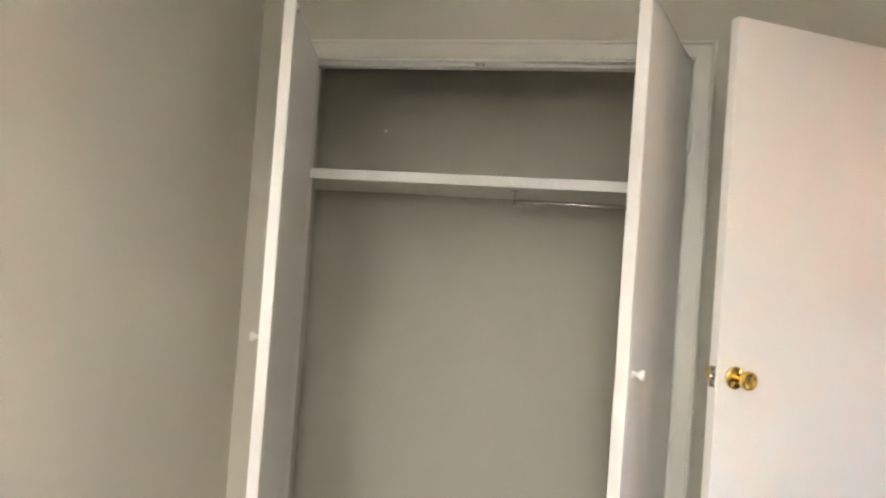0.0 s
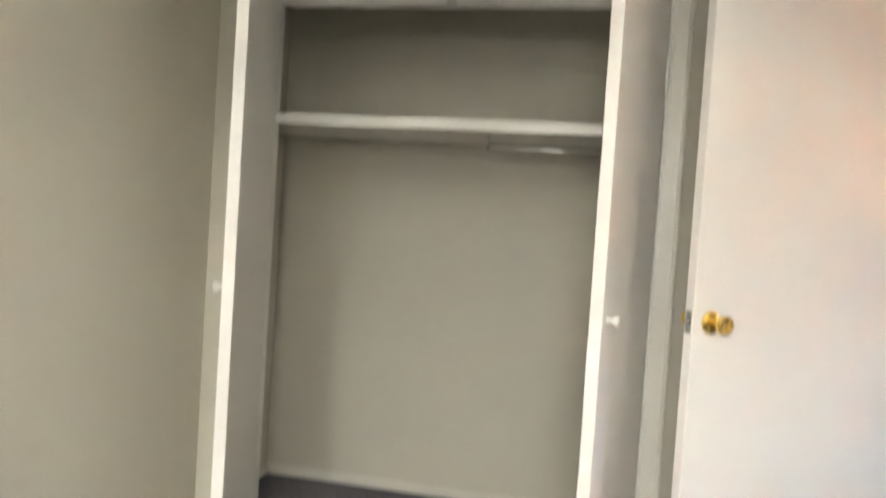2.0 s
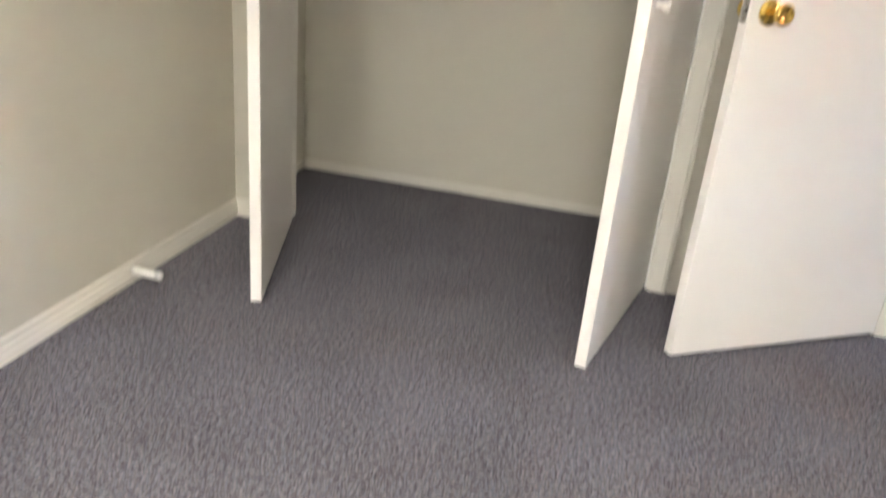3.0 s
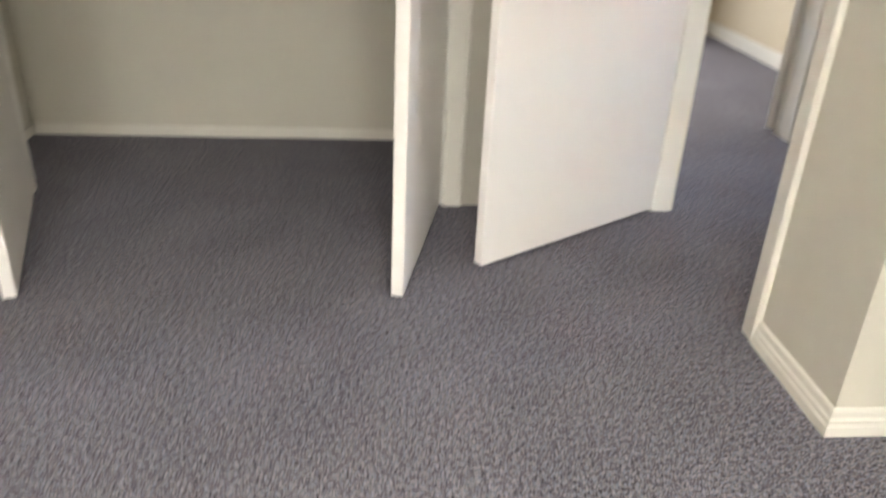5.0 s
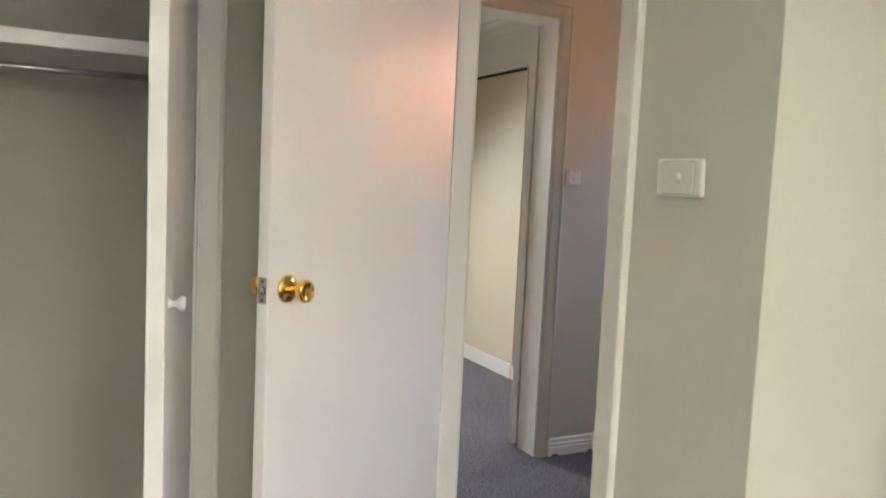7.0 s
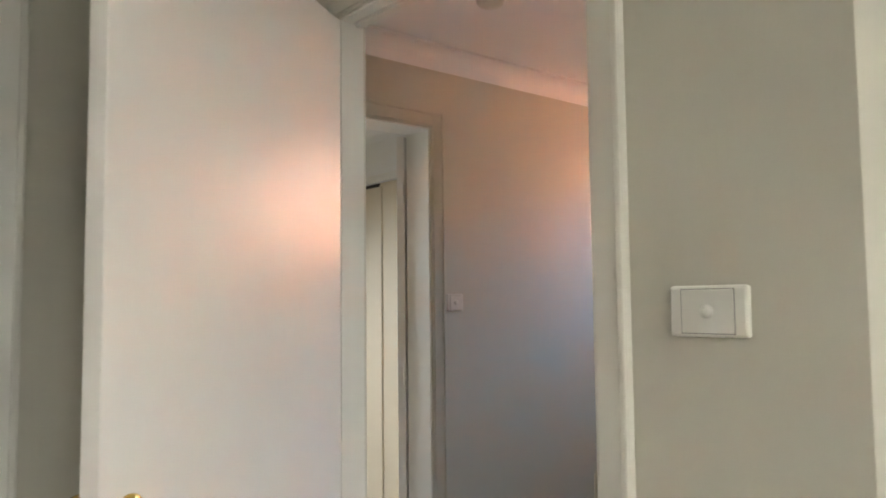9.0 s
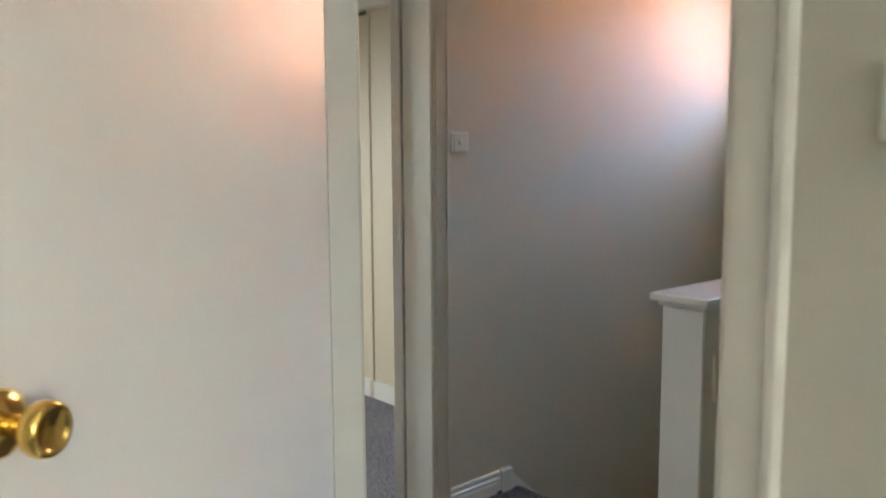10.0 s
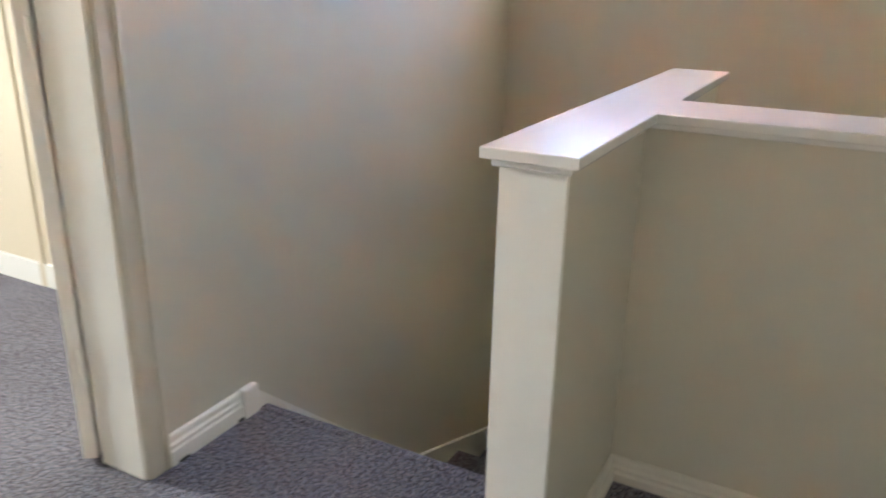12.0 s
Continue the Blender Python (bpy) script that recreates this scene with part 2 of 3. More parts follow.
solid("wall_hall", boxes([(X_HALL - 0.1, Y_HALL, 0, D2A - 0.02, Y_HALL + 0.13, 2.5), (D2B + 0.02, Y_HALL, LOW, X_FAR, Y_HALL + 0.13, 2.5), (D2A - 0.02, Y_HALL, HEAD + 0.02, D2B + 0.02, Y_HALL + 0.13, 2.5)]), WALL, "beige painted semi-gloss wall down the stairs", "wall")
W_Y0, W_Y1, W_Z0, W_Z1 = -0.005, 0.612, 1.555, 2.245
solid("wall_stairs", boxes([(X_FAR, -1.3, LOW, X_FAR + 0.2, W_Y0, 2.5), (X_FAR, W_Y1, LOW, X_FAR + 0.2, 0.95, 2.5), (X_FAR, W_Y0, LOW, X_FAR + 0.2, W_Y1, W_Z0), (X_FAR, W_Y0, W_Z1, X_FAR + 0.2, W_Y1, 2.5)]), WALL, "beige painted stairwell wall with a high window", "wall")
solid("wall_second_room", boxes([(1.6, 0.906, 0, 1.7, 3.6, 2.5), (1.6, 3.6, 0, 2.4, 3.7, 2.5), (3.1, 3.6, 0, 4.7, 3.7, 2.5), (2.4, 3.6, 0, 3.1, 3.7, 1.0), (2.4, 3.6, 1.9, 3.1, 3.7, 2.5), (1.6, 0.84, 0, X_HALL - 0.1, 0.906, 2.5)]), CREAM, "cream painted walls of the second room", "wall")
solid("ceiling", boxes([(-0.14, -4.5, CEILING, X_HALL, 0.84, CEILING + 0.1), (X_HALL, -4.5, CEILING, 4.3, Y_NIB, CEILING + 0.1), (X_HALL, Y_NIB, CEILING, 5.62, 0.906, CEILING + 0.1), (1.6, 0.906, CEILING, 4.7, 3.7, CEILING + 0.1)]), CEIL, "white painted plasterboard ceiling", "ceiling")

# ---- mouldings ----
COVE = [(0.0, -0.083)] + [(0.078 - 0.07 * math.cos(a), -0.071 + 0.060 * math.sin(a)) for a in [i * math.pi / 16 for i in range(1, 9)]] + [(0.085, -0.0115), (0.086, -0.0105), (0.086, 0.0), (0.0, 0.0)]
SKIRT = [(0.0, 0.0), (0.017, 0.0), (0.017, 0.048), (0.0145, 0.051), (0.0125, 0.055), (0.0145, 0.060), (0.0145, 0.065), (0.0095, 0.069), (0.0085, 0.076), (0.0095, 0.081), (0.0075, 0.088), (0.004, 0.091), (0.0, 0.091)]


def run(name, profile, z, rows, mat, label, category):
    for a, b, out, ma, mb in rows:
        solid(name, sweep(profile, (*a, z), (*b, z), (*out, 0), ma, mb), mat, label, category)


run("cornice", COVE, CEILING, [
    ((0, -4.3), (0, 0), (1, 0), 0, -1), ((0, 0), (X_DOOR, 0), (0, -1), -1, -1), ((X_DOOR, 0), (X_DOOR, Y_NIB), (-1, 0), -1, 1),
    ((X_DOOR, Y_NIB), (4.2, Y_NIB), (0, -1), 1, 0), ((X_HALL, Y_HALL), (X_FAR, Y_HALL), (0, -1), -1, -1), ((X_HALL, Y_NIB_HALL), (X_HALL, Y_HALL), (1, 0), -1, -1),
    ((X_FAR, Y_HALL), (X_FAR, Y_NIB_HALL), (-1, 0), -1, -1), ((X_HALL, Y_NIB_HALL), (X_FAR, Y_NIB_HALL), (0, 1), -1, -1)],
    CEIL, "white coved plaster cornice", "cornice")
run("baseboard", SKIRT, -0.022, [
    ((0, -4.3), (0, 0), (1, 0), 0, -1), ((0, 0), (0.135, 0), (0, -1), -1, 0),
    ((X_DOOR, -0.903), (X_DOOR, Y_NIB), (-1, 0), 0, 1), ((X_DOOR, Y_NIB), (4.2, Y_NIB), (0, -1), 1, 0),
    ((X_HALL, Y_NIB_HALL), (3.9, Y_NIB_HALL), (0, 1), 0, 0)],
    ARCH, "off-white moulded timber skirting board", "skirting")
run("baseboard", SKIRT, -0.008, [((3.42, Y_HALL), (3.68, Y_HALL), (0, -1), 0, 0)],
    TRIM, "white moulded timber skirting board", "skirting")
solid("baseboard_closet", boxes([(-0.03, 0.708, 0, 1.75, 0.72, 0.045), (-0.03, 0.09, 0, -0.018, 0.708, 0.045), (1.738, 0.09, 0, 1.75, 0.708, 0.045)], 0.002), ARCH, "plain off-white painted closet skirting", "skirting")


def architrave(name, axis, wall, out, a, b, head, width=0.075, mat=ARCH, label="off-white moulded timber architrave"):
    """A stepped moulding round an opening from a to b: axis 'x' or 'y' is the way along the wall, out the side it stands proud on."""
    bm = bmesh.new()
    steps = [(0.005, width, 0.011, 0.002), (0.0135, width - 0.0005, 0.0145, 0.0015), (width - 0.016, width - 0.0015, 0.019, 0.004)]
    for lo, hi, d, soft in steps:
        w0, w1 = sorted((wall, wall + out * d))
        rows = [(a - hi, a - lo, 0.0, head + hi), (b + lo, b + hi, 0.0, head + hi), (a - lo, b + lo, head + lo, head + hi)]
        for u0, u1, z0, z1 in rows:
            if axis == "x":
                add_box(bm, u0, w0, z0, u1, w1, z1, soft)
            else:
                add_box(bm, w0, u0, z0, w1, u1, z1, soft)
    return solid(name, bm, mat, label, "architrave")


def lining(name, axis, w0, w1, a, b, head, stop=None, plain_far=False):
    bm = bmesh.new()
    rows = [(a - 0.02, a, 0.0, head + 0.02, w0, w1), (b, b + 0.02, 0.0, head + 0.02, w0, w1), (a, b, head, head + 0.02, w0, w1)]
    if stop:
        rows += [(a, a + 0.011, 0.0, head, *stop), (a + 0.011, b - 0.011, head - 0.011, head, *stop)]
        rows += [] if plain_far else [(b - 0.011, b, 0.0, head, *stop)]
    for u0, u1, z0, z1, p, q in rows:
        if axis == "x":
            add_box(bm, u0, p, z0, u1, q, z1, 0.0015)
        else:
            add_box(bm, p, u0, z0, q, u1, z1, 0.0015)
    return solid(name, bm, TRIM, "white painted timber door lining", "door frame")


C_A, C_B = 0.209, 1.646
lining("trim_closet_lining", "x", 0.001, 0.095, C_A, C_B, HEAD, (0.042, 0.0955))
architrave("trim_closet_architrave", "x", 0.0, -1, C_A, C_B, HEAD)
lining("trim_bedroom_lining", "y", X_DOOR - 0.001, X_HALL + 0.001, DOOR_NEAR, DOOR_FAR, HEAD, (2.452, 2.474), True)
architrave("trim_bedroom_architrave", "y", X_DOOR, -1, DOOR_NEAR, DOOR_FAR, HEAD)
architrave("trim_hall_architrave", "y", X_HALL, 1, DOOR_NEAR, DOOR_FAR, HEAD)
lining("trim_second_lining", "x", Y_HALL - 0.001, Y_HALL + 0.15, D2A, D2B, HEAD)
architrave("trim_second_architrave", "x", Y_HALL, -1, D2A, D2B, HEAD, 0.075, WALL, "beige painted timber architrave")


# ---- doors ----
def hinge(parent, m):
    h = part("hinge", lathe([(0, -0.05), (0.0065, -0.05), (0.0065, -0.018), (0.006, -0.017), (0.0065, -0.016), (0.0065, 0.016), (0.006, 0.017), (0.0065, 0.018), (0.0065, 0.05), (0, 0.05)], 14), TRIM, parent, "painted butt hinge", m, True)
    return h


def frame_at(hx, hy, ux, uy, side):
    """A leaf's own axes at its hinge: x along the leaf, y through its thickness (side 1 or -1 turns it), z up."""
    u = Vector((ux, uy, 0)).normalized()
    v = Vector((-u.y, u.x, 0)) * side
    m = Matrix.Identity(4)
    m.col[0][:3], m.col[1][:3], m.col[2][:3], m.col[3][:3] = u, v, (0, 0, 1), (hx, hy, 0)
    return m


def closet_door(hx, hy, ux, uy, side, length, label):
    d = thing("closet_door", pose(hx, hy, 0), label, "door", "closet door pair")
    m = pose(-hx, -hy, 0) @ frame_at(hx, hy, ux, uy, side)
    part("leaf", box(0.003, 0.0, 0.012, length, 0.035, 2.045, 0.0025), DOOR, d, "", m)
    turn = m @ Matrix.Translation((length - 0.055, 0.0, 1.028)) @ Matrix.Rotation(radians(90), 4, "X")
    part("knob", lathe([(0.0, -0.001), (0.011, -0.001), (0.009, 0.004), (0.0065, 0.009), (0.0065, 0.014), (0.013, 0.021), (0.0155, 0.027), (0.013, 0.033), (0.0, 0.035)], 20), TRIM, d, "small white wooden knob", turn, True)
    for z in (0.298, 1.786):
        hinge(d, m @ Matrix.Translation((0.0, -0.004, z)))
    part("catch", box(length - 0.03, 0.035, 2.008, length - 0.016, 0.044, 2.02, 0.001), STEEL, d, "small metal catch", m)
    return d


closet_door(C_A + 0.004, -0.01, 0.216, -0.681, 1, 0.714, "white painted flush closet door standing open")
closet_door(C_B - 0.004, -0.012, -0.152, -0.667, -1, 0.684, "white painted flush closet door standing open")


def room_door(hx, hy, ux, uy, side, length, label):
    """Pivot on the far face; y of the leaf runs towards the near face."""
    d = thing("interior_door", pose(hx, hy, 0), label, "door")
    m = pose(-hx, -hy, 0) @ frame_at(hx, hy, ux, uy, side)
    leaf = part("leaf", box(0.009, 0.0, 0.014, length, 0.035, HEAD - 0.004, 0.0025), DOOR, d, "", m)
    rose = [(0.0, 0.0), (0.033, 0.0), (0.033, 0.004), (0.029, 0.008), (0.018, 0.011), (0.012, 0.013), (0.0, 0.013)]
    knob = [(0.0, 0.012), (0.012, 0.012), (0.0105, 0.022), (0.0115, 0.03), (0.019, 0.037), (0.0255, 0.046), (0.027, 0.054), (0.0255, 0.061), (0.021, 0.0645), (0.019, 0.062), (0.0, 0.0605)]
    for at, turn in ((0.035, -90), (0.0, 90)):
        k = m @ Matrix.Translation((length - 0.062, at, 1.028)) @ Matrix.Rotation(radians(turn), 4, "X")
        r = part("rose", lathe(rose, 36), BRASS, d, "polished brass rose", k, True)
        q = part("knob", lathe(knob, 36), BRASS, d, "polished brass door knob", k, True)
    part("latch_plate", boxes([(length, 0.006, 0.998, length + 0.0015, 0.029, 1.058)], 0.0004), STEEL, d, "steel latch plate", m)
    part("latch_bolt", lathe([(0, 0), (0.0085, 0), (0.0085, 0.008), (0.004, 0.012), (0, 0.012)], 16), STEEL, d, "", m @ Matrix.Translation((length + 0.001, 0.0175, 1.028)) @ Matrix.Rotation(radians(90), 4, "Y"), True)
    for z in (1.043, 1.012):
        part("screw", lathe([(0, 0.0), (0.0035, 0.0), (0.003, 0.001), (0, 0.001)], 10), BRONZE, d, "", m @ Matrix.Translation((length + 0.0015, 0.0175, z + (0.006 if z > 1.03 else -0.006))) @ Matrix.Rotation(radians(90), 4, "Y"))
    for z in (0.25, 1.8):
        hinge(d, m @ Matrix.Translation((-0.002, 0.0, z)))
    return d


room_door(2.398, -0.016, -0.689, -0.456, 1, 0.822, "white painted flush bedroom door ajar with brass knob")

second = thing("interior_door", pose(D2B - 0.006, Y_HALL + 0.157, 0), "white painted flush door standing open into the second room", "door")
part("leaf", box(-0.035, 0.0, 0.014, 0.0, 0.80, HEAD - 0.004, 0.0025), DOOR, second, "", Matrix.Rotation(radians(-54), 4, "Z"))
for hz in (0.28, 1.04, 1.805):
    part("hinge", box(-0.012, -0.006, hz - 0.045, 0.0, 0.004, hz + 0.045, 0.001), TRIM, second, "painted butt hinge")

strike = thing("strike_plate", pose(2.43, DOOR_NEAR, 1.03), "small worn brass strike plate on the door jamb", "strike plate")
part("plate", box(-0.018, 0.0, -0.03, 0.012, 0.0015, 0.03, 0.0005), WORN, strike)
part("lip", box(-0.022, -0.003, -0.026, -0.018, 0.0015, 0.026, 0.001), WORN, strike)
# no recess is cut: the hole's shade is a dark patch
part("hole", box(-0.008, 0.0014, -0.012, 0.006, 0.0019, 0.012), DARK, strike, "dark flat patch for the shade in the latch hole")

# ---- closet fittings ----
shelf = thing("closet_shelf", pose(0.86, 0.4, 1.61), "white painted closet shelf across the full width", "shelf")
part("board", box(-0.03, 0.0815, 1.608, 1.75, 0.72, 1.6265), TRIM, shelf, "", pose(-0.86, -0.4, -1.61))
part("front_edge", box(-0.03, 0.063, 1.592, 1.75, 0.081, 1.632, 0.003), TRIM, shelf, "", pose(-0.86, -0.4, -1.61))
rail = thing("clothes_rail", pose(1.0, 0.32, 1.562), "chromed tubular clothes rail hung under the shelf", "rail")
part("rod", lathe([(0, 0), (0.009, 0), (0.0105, 0.002), (0.0105, 0.75), (0, 0.75)], 18), STEEL, rail, "", Matrix.Rotation(radians(90), 4, "Y"), True)
part("bracket", boxes([(0.005, -0.0015, 0.0, 0.008, 0.0015, 0.0445), (0.002, -0.0125, -0.0125, 0.011, 0.0125, -0.009), (0.002, -0.0125, -0.009, 0.011, -0.0105, 0.006), (0.002, 0.0105, -0.009, 0.011, 0.0125, 0.006), (-0.008, -0.008, 0.0445, 0.02, 0.008, 0.0458)], 0.0006), IRON, rail, "dark steel hanger bracket")
catch = thing("roller_catch", pose(0.885, 0.03, HEAD - 0.012), "small steel roller catch on the closet head", "catch")
part("body", box(-0.018, -0.006, 0.0, 0.018, 0.008, 0.0115, 0.001), STEEL, catch)
part("roller", lathe([(0, -0.005), (0.005, -0.005), (0.005, 0.005), (0, 0.005)], 12), RUBBER, catch, "", pose(0, 0, -0.004, 0, 90, 0), True)

stop = thing("door_stop", pose(0.016, -0.70, 0.04), "white turned door stop fixed to the skirting", "door stop")
part("stem", lathe([(0, 0), (0.016, 0), (0.0155, 0.01), (0.0135, 0.03), (0.0135, 0.085), (0, 0.085)], 20), TRIM, stop, "", pose(0, 0, 0, 0, 90, 0), True)
part("tip", lathe([(0, 0.085), (0.0145, 0.085), (0.0145, 0.1), (0.012, 0.104), (0, 0.104)], 20), RUBBER, stop, "white rubber tip", pose(0, 0, 0, 0, 90, 0), True)


# ---- switches ----
def switch(name, m, width, height, label):
    s = thing(name, m, label, "light switch")
    part("plate", box(-width / 2, -height / 2, 0.0, width / 2, height / 2, 0.012, 0.005), PLASTIC, s)
    part("gap", box(-width * 0.343, -height * 0.438, 0.0115, width * 0.343, height * 0.438, 0.0122), SEAM, s, "grey seam round the insert")
    part("insert", box(-width * 0.33, -height * 0.42, 0.0115, width * 0.33, height * 0.42, 0.0138, 0.0008), PLASTIC, s)
    part("button", lathe([(0, 0.013), (0.0105, 0.013), (0.0105, 0.0142), (0.0085, 0.0142), (0.0085, 0.0185), (0.0065, 0.0205), (0, 0.0205)], 18), PLASTIC, s, "round push button", None, True)
    return s


def facing(x, y, z, nx, ny):
    n = Vector((nx, ny, 0))
    u = Vector((-ny, nx, 0))
    m = Matrix.Identity(4)
    m.col[0][:3], m.col[1][:3], m.col[2][:3], m.col[3][:3] = u, (0, 0, 1), n, (x, y, z)
    return m


switch("light_switch", facing(X_DOOR, -1.044, 1.322, -1, 0), 0.126, 0.075, "ivory plastic dimmer switch beside the bedroom door")
switch("light_switch", facing(3.472, Y_HALL, 1.339, 0, -1), 0.085, 0.072, "ivory plastic light switch on the hall wall")

# ---- stair balustrade ----
B_X0, B_X1, B_Y0, B_Y1, B_TOP = 3.455, 4.79, -0.209, -0.091, 0.916
T_X0, T_X1 = 3.935, 4.105
solid("wall_balustrade", boxes([(B_X0, B_Y0, -0.22, 4.15, B_Y1, B_TOP - 0.035), (4.15, B_Y0, LOW, B_X1, B_Y1, B_TOP - 0.035), (T_X0, Y_NIB_HALL, -0.22, T_X1, B_Y0, B_TOP - 0.035)]), WALL, "beige painted half wall round the stairs", "half wall")
solid("trim_balustrade_end", box(B_X0 - 0.012, B_Y0 - 0.002, 0.0, B_X0, B_Y1 + 0.002, B_TOP - 0.036, 0.002), TRIM, "white painted timber end board of the half wall", "trim")


def slab(bm, outline, z0, z1, bevel):
    top = bm.faces.new([bm.verts.new((x, y, z1)) for x, y in outline])
    low = bm.faces.new([bm.verts.new((x, y, z0)) for x, y in reversed(outline)])
    n = len(outline)
    a, b = list(top.verts), list(reversed(list(low.verts)))
    sides = [bm.faces.new((a[i], b[i], b[(i + 1) % n], a[(i + 1) % n])) for i in range(n)]
    bmesh.ops.recalc_face_normals(bm, faces=[top, low, *sides])
    bmesh.ops.bevel(bm, geom=list(top.edges) + list(low.edges), offset=bevel, segments=2, affect="EDGES", profile=0.5)


def cap_outline(over):
    """The T of both half walls, standing out by over."""
    x0, x1, y0, y1 = B_X0 - 0.012 - over, B_X1 + over, B_Y0 - over, B_Y1 + over
    t0, t1 = T_X0 - over, T_X1 + over
    return [(x0, y1), (x0, y0), (t0, y0), (t0, Y_NIB_HALL), (t1, Y_NIB_HALL), (t1, y0), (x1, y0), (x1, y1)]


bm = bmesh.new()
slab(bm, cap_outline(0.027), B_TOP - 0.021, B_TOP, 0.003)
slab(bm, cap_outline(0.011), B_TOP - 0.035, B_TOP - 0.0205, 0.004)
solid("trim_balustrade_cap", bm, CAP, "white gloss timber capping on the half walls", "capping")
run("baseboard", SKIRT, -0.026, [((B_X0, B_Y0), (T_X0, B_Y0), (0, -1), 0, -1), ((T_X0, B_Y0), (T_X0, Y_NIB_HALL), (-1, 0), -1, -1)], ARCH, "off-white moulded timber skirting board", "skirting")
solid("trim_skirting_stop", box(3.678, Y_HALL - 0.024, -0.02, 3.738, Y_HALL, 0.088, 0.006), TRIM, "white skirting end block at the stair head", "trim")

solid("trim_end_board_joint", box(B_X0 - 0.0035, B_Y1 + 0.0018, 0.6, B_X0 - 0.001, B_Y1 + 0.0026, B_TOP - 0.05), SEAM, "thin open joint beside the end board", "joint")
# near-black strips give the carpet gaps their shadow as colour
for gap_x, gap_long in ((3.44, 0.035), (3.655, 0.05)):
    solid("trim_carpet_gap_shade", box(gap_x, Y_HALL - 0.0195, 0.0008, gap_x + gap_long, Y_HALL - 0.0165, 0.008), DARK, "dark strip for the shaded gap between carpet edge and skirting", "gap")

# ---- stairs ----
STEP, GOING, NOSE = 0.18, 0.215, 3.785
stairs = thing("stairs", pose(NOSE, 0.35, 0), "carpeted stairs going down to winding lower steps", "stairs")


def tread(x0, x1, y0, y1, z, deep):
    bm = bmesh.new()
    add_box(bm, x0, y0, z - deep, x1, y1, z, 0.014)
    return bm


to_stairs = pose(-NOSE, -0.35, 0)
part("nosing", tread(3.735, NOSE, B_Y1, Y_HALL, 0.0005, 0.2), CARPET, stairs, "", to_stairs)
for i in range(1, 5):
    part("tread", tread(NOSE + (i - 1) * GOING - 0.03, NOSE + i * GOING, B_Y1, Y_HALL, -i * STEP, 0.2), CARPET, stairs, "", to_stairs)
part("landing", tread(NOSE + 4 * GOING - 0.03, 5.04, Y_NIB_HALL, Y_HALL, -5 * STEP, 0.2), CARPET, stairs, "", to_stairs)
part("landing", tread(5.01, X_FAR, Y_NIB_HALL, Y_HALL, -6 * STEP, 0.2), CARPET, stairs, "", to_stairs)
for i in range(1, 6):
    part("tread", tread(NOSE + 4 * GOING - i * GOING, NOSE + 4 * GOING + 0.03 - (i - 1) * GOING, Y_NIB_HALL, B_Y0, -(6 + i) * STEP, 0.2), CARPET, stairs, "", to_stairs)
stringer = bmesh.new()
corners = [(3.738, 0.065), (4.62, -0.7), (X_FAR, -0.985), (X_FAR, -1.2), (4.62, -1.0), (3.738, -0.2)]
loops = [[stringer.verts.new((x, y, z)) for x, z in corners] for y in (Y_HALL - 0.016, Y_HALL)]
stringer.faces.new(loops[0]), stringer.faces.new(loops[1][::-1])
for i in range(6):
    stringer.faces.new((loops[0][i], loops[1][i], loops[1][(i + 1) % 6], loops[0][(i + 1) % 6]))
bmesh.ops.recalc_face_normals(stringer, faces=stringer.faces)
part("stringer", stringer, TRIM, stairs, "white painted wall stringer", to_stairs)
run("baseboard", SKIRT, -1.08, [((X_FAR, Y_HALL), (X_FAR, Y_NIB_HALL), (-1, 0), -1, -1)], TRIM, "white moulded skirting of the stair landing", "skirting")
solid("floor_below", box(2.3, -1.3, LOW - 0.1, 5.62, 0.95, LOW), CARPET, "grey carpet of the storey below", "carpet")
solid("wall_below", box(2.3, -1.3, LOW, 2.4, 0.95, -0.22), WALL, "beige painted wall of the storey below", "wall")

# ---- stair window ----
window = tagged(new("window_1"), "high cream timber sliding window over the stairs", "window", "", "structure")
window.matrix_world = pose(X_FAR, (W_Y0 + W_Y1) / 2, W_Z0)
to_window = pose(-X_FAR, -(W_Y0 + W_Y1) / 2, -W_Z0)
bm = bmesh.new()
for lo, hi, d in ((0.0, 0.05, 0.011), (0.008, 0.042, 0.016)):
    for r in ((W_Y0 - hi, W_Y0 - lo, W_Z0 - hi, W_Z1 + hi), (W_Y1 + lo, W_Y1 + hi, W_Z0 - hi, W_Z1 + hi), (W_Y0 - lo, W_Y1 + lo, W_Z0 - hi, W_Z0 - lo), (W_Y0 - lo, W_Y1 + lo, W_Z1 + lo, W_Z1 + hi)):
        add_box(bm, X_FAR - d, r[0], r[2], X_FAR, r[1], r[3], 0.002)
part("architrave", bm, TRIM, window, "white painted window architrave", to_window)
bm = boxes([(X_FAR, W_Y0, W_Z0, X_FAR + 0.19, W_Y0 + 0.012, W_Z1), (X_FAR, W_Y1 - 0.012, W_Z0, X_FAR + 0.19, W_Y1, W_Z1), (X_FAR, W_Y0 + 0.012, W_Z0, X_FAR + 0.19, W_Y1 - 0.012, W_Z0 + 0.012), (X_FAR, W_Y0 + 0.012, W_Z1 - 0.012, X_FAR + 0.19, W_Y1 - 0.012, W_Z1)], 0.001)
part("reveal", bm, TRIM, window, "white painted reveal", to_window)
MID = (W_Y0 + W_Y1) / 2 - 0.03


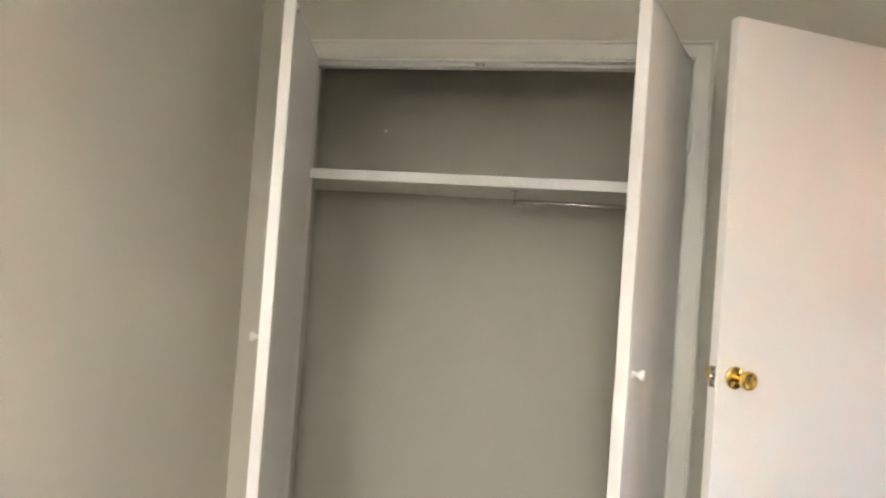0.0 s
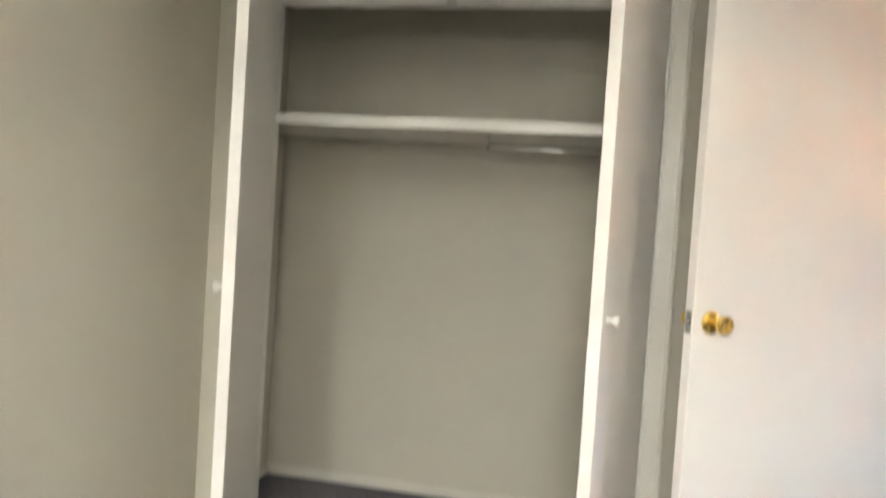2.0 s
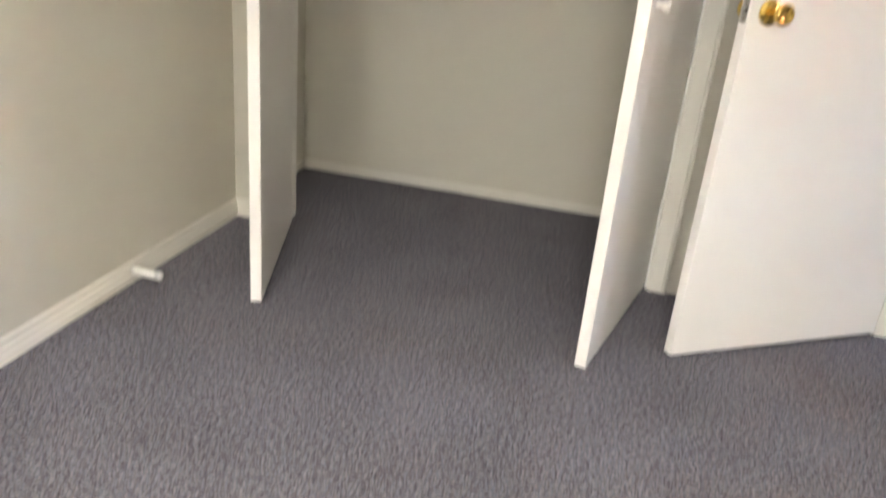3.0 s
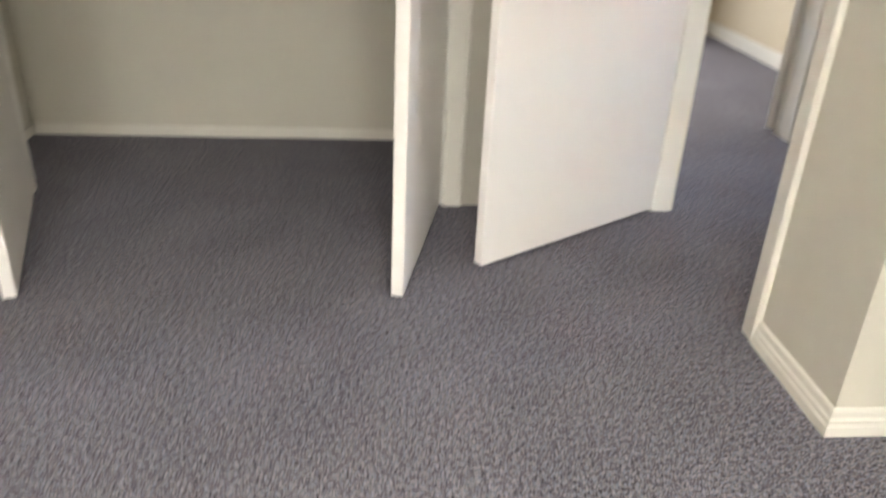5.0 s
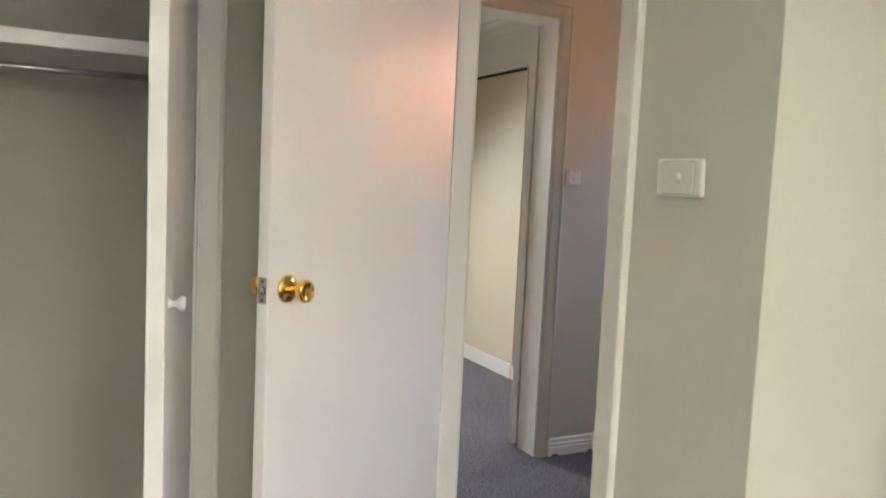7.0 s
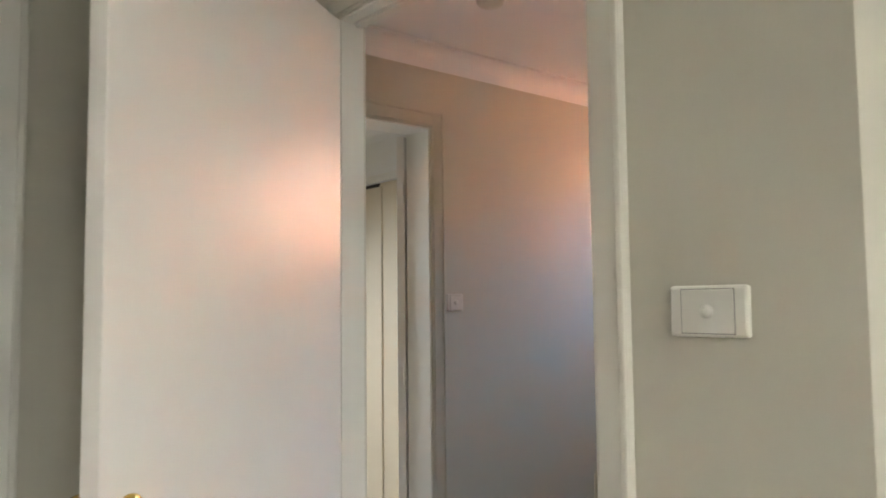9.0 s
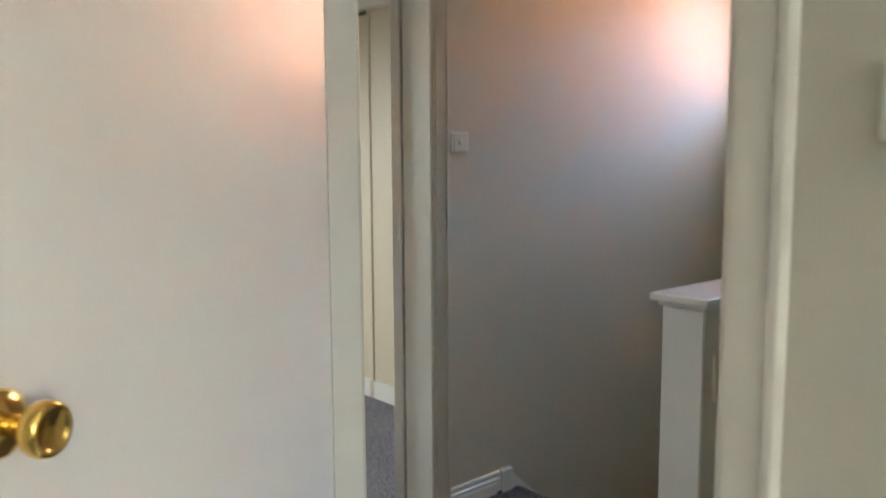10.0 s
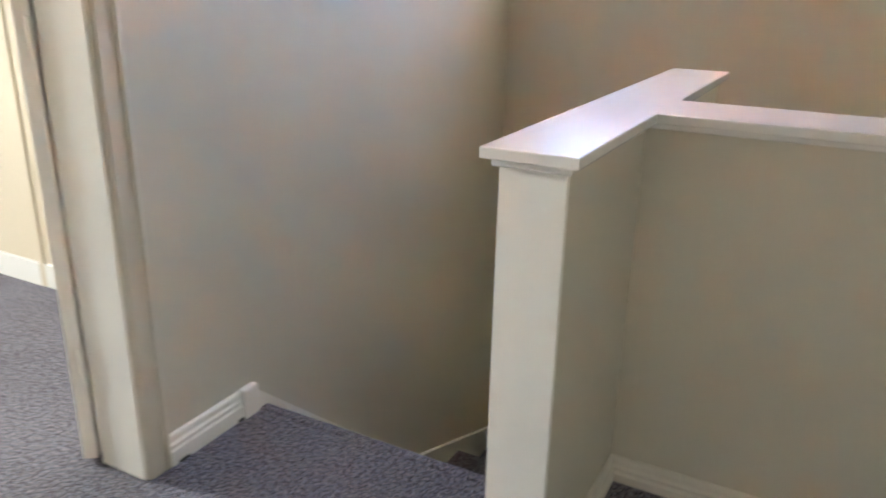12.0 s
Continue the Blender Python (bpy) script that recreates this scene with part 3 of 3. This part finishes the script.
def sash(y0, y1, x, wide):
    z0, z1 = W_Z0 + 0.012, W_Z1 - 0.012
    f = part("sash", boxes([(x, y0, z0, x + 0.03, y0 + wide, z1), (x, y1 - wide, z0, x + 0.03, y1, z1), (x, y0 + wide, z0, x + 0.03, y1 - wide, z0 + 0.036), (x, y0 + wide, z1 - wide, x + 0.03, y1 - wide, z1)], 0.002), TIMBER, window, "cream varnished timber sash", to_window)
    p = part("pane", box(x + 0.012, y0 + wide - 0.004, z0 + 0.032, x + 0.016, y1 - wide + 0.004, z1 - wide + 0.004), GLASS, f, "clear window glass")
    p.visible_shadow = False
    return f


sash(MID - 0.012, W_Y1 - 0.012, X_FAR + 0.04, 0.026)
sash(W_Y0 + 0.012, MID + 0.014, X_FAR + 0.072, 0.026)
part("catch", boxes([(X_FAR + 0.028, MID - 0.007, W_Z0 + 0.045, X_FAR + 0.04, MID + 0.007, W_Z0 + 0.115), (X_FAR + 0.02, MID - 0.011, W_Z0 + 0.03, X_FAR + 0.04, MID + 0.011, W_Z0 + 0.05)], 0.003), BRONZE, window, "dark bronze sash catch", to_window)



def backed_window(name, x0, y0, z0, x1, y1, z1, label):
    """An unseen window; an added white panel closes the opening behind its light."""
    w = tagged(new(name), label, "window", "", "structure")
    w.matrix_world = pose(x0, y0, z0)
    back = pose(-x0, -y0, -z0)
    part("backing", box(x0, y0, z0, x1, y1, z1), CEIL, w, "white panel added to close the opening", back)
    return w


backed_window("window_2", 0.7, -4.42, 0.85, 1.08, -4.38, 2.05, "unseen narrow bedroom window backed by an added white panel")
backed_window("window_3", 1.54, -4.42, 0.85, 1.92, -4.38, 2.05, "unseen narrow bedroom window backed by an added white panel")
backed_window("window_4", 4.25, -4.05, 0.9, 4.28, -2.35, 2.1, "added unseen bedroom side window backed by a white panel")
backed_window("window_5", 2.4, 3.65, 1.0, 3.1, 3.68, 1.9, "added unseen second room window backed by a white panel")

# ---- second room ----
robe = thing("built_in_wardrobe", pose(4.02, 2.2, 0), "cream panelled built-in wardrobe with white kickboard", "wardrobe")
to_robe = pose(-4.02, -2.2, 0)
for y0, y1, x in ((0.93, 2.07, 4.022), (2.095, 3.6, 4.018)):
    part("door_panel", box(x, y0, 0.1, x + 0.03, y1, 2.035, 0.002), CREAM, robe, "", to_robe)
    part("kickboard", box(x - 0.008, y0, 0.0, x + 0.03, y1, 0.098, 0.003), TRIM, robe, "white kickboard", to_robe)
part("stile", box(4.013, 2.07, 0.0, 4.04, 2.095, 2.035, 0.003), CREAM, robe, "", to_robe)
# solid block, its dark colour is the shade of the gap
part("track_gap", box(4.022, 2.095, 2.036, 4.06, 3.6, 2.056), DARK, robe, "dark block for the shade in the gap over the doors", to_robe)
part("head", box(4.022, 0.93, 2.0352, 4.0615, 2.0945, 2.056), CREAM, robe, "", to_robe)
part("body", box(4.062, 0.93, 0.0, 4.6, 3.6, 2.056), CREAM, robe, "", to_robe)
solid("wall_second_bulkhead", box(4.0, 0.906, 2.058, 4.7, 3.7, 2.5), CEIL, "white bulkhead over the wardrobe", "wall")
solid("trim_bulkhead", boxes([(3.988, 0.93, 2.058, 4.0, 3.6, 2.085), (3.98, 0.93, 2.085, 4.0, 3.6, 2.1)], 0.002), TRIM, "white moulding under the bulkhead", "trim")
run("cornice", COVE, CEILING, [((4.0, 0.93), (4.0, 3.6), (-1, 0), 0, 0)], CEIL, "white coved plaster cornice", "cornice")

# ---- smoke alarm ----
alarm = thing("smoke_alarm", pose(3.163, 0.2, CEILING), "small white round smoke alarm on the hall ceiling", "smoke alarm")
part("base", lathe([(0, 0), (0.055, 0), (0.055, -0.012), (0, -0.012)], 32), PLASTIC, alarm, "", None, True)
part("cover", lathe([(0, -0.012), (0.05, -0.012), (0.048, -0.03), (0.036, -0.04), (0, -0.042)], 32), PLASTIC, alarm, "", None, True)

# ---- outside ----
solid("ground", box(-300, -300, LOW - 0.6, 300, 300, LOW - 0.3), GRASS, "dry lawn round the houses", "ground")
house = thing("house", pose(10.5, 0.0, LOW - 0.3), "neighbouring orange brick house with overhanging eave", "house")
part("brick_wall", box(0.0, -14, 0, 6, 16, 5.5), TILE, house, "sunlit orange brick wall")
part("soffit", box(-0.4, -14.3, 5.5, 6.0, 16.3, 5.53), SOFFIT, house, "red-stained timber soffit")
part("gutter", box(-0.5, -14.3, 5.5, -0.402, 16.3, 5.62, 0.015), SOFFIT, house, "red gutter")
bm = bmesh.new()
for i in range(14):
    x, z = -0.44 + i * 0.3, 5.6 + i * 0.115
    add_box(bm, x, -14.3, z, x + 0.36, 16.3, z + 0.11, 0.0)
part("roof", bm, TILE, house, "orange tiled roof in courses")
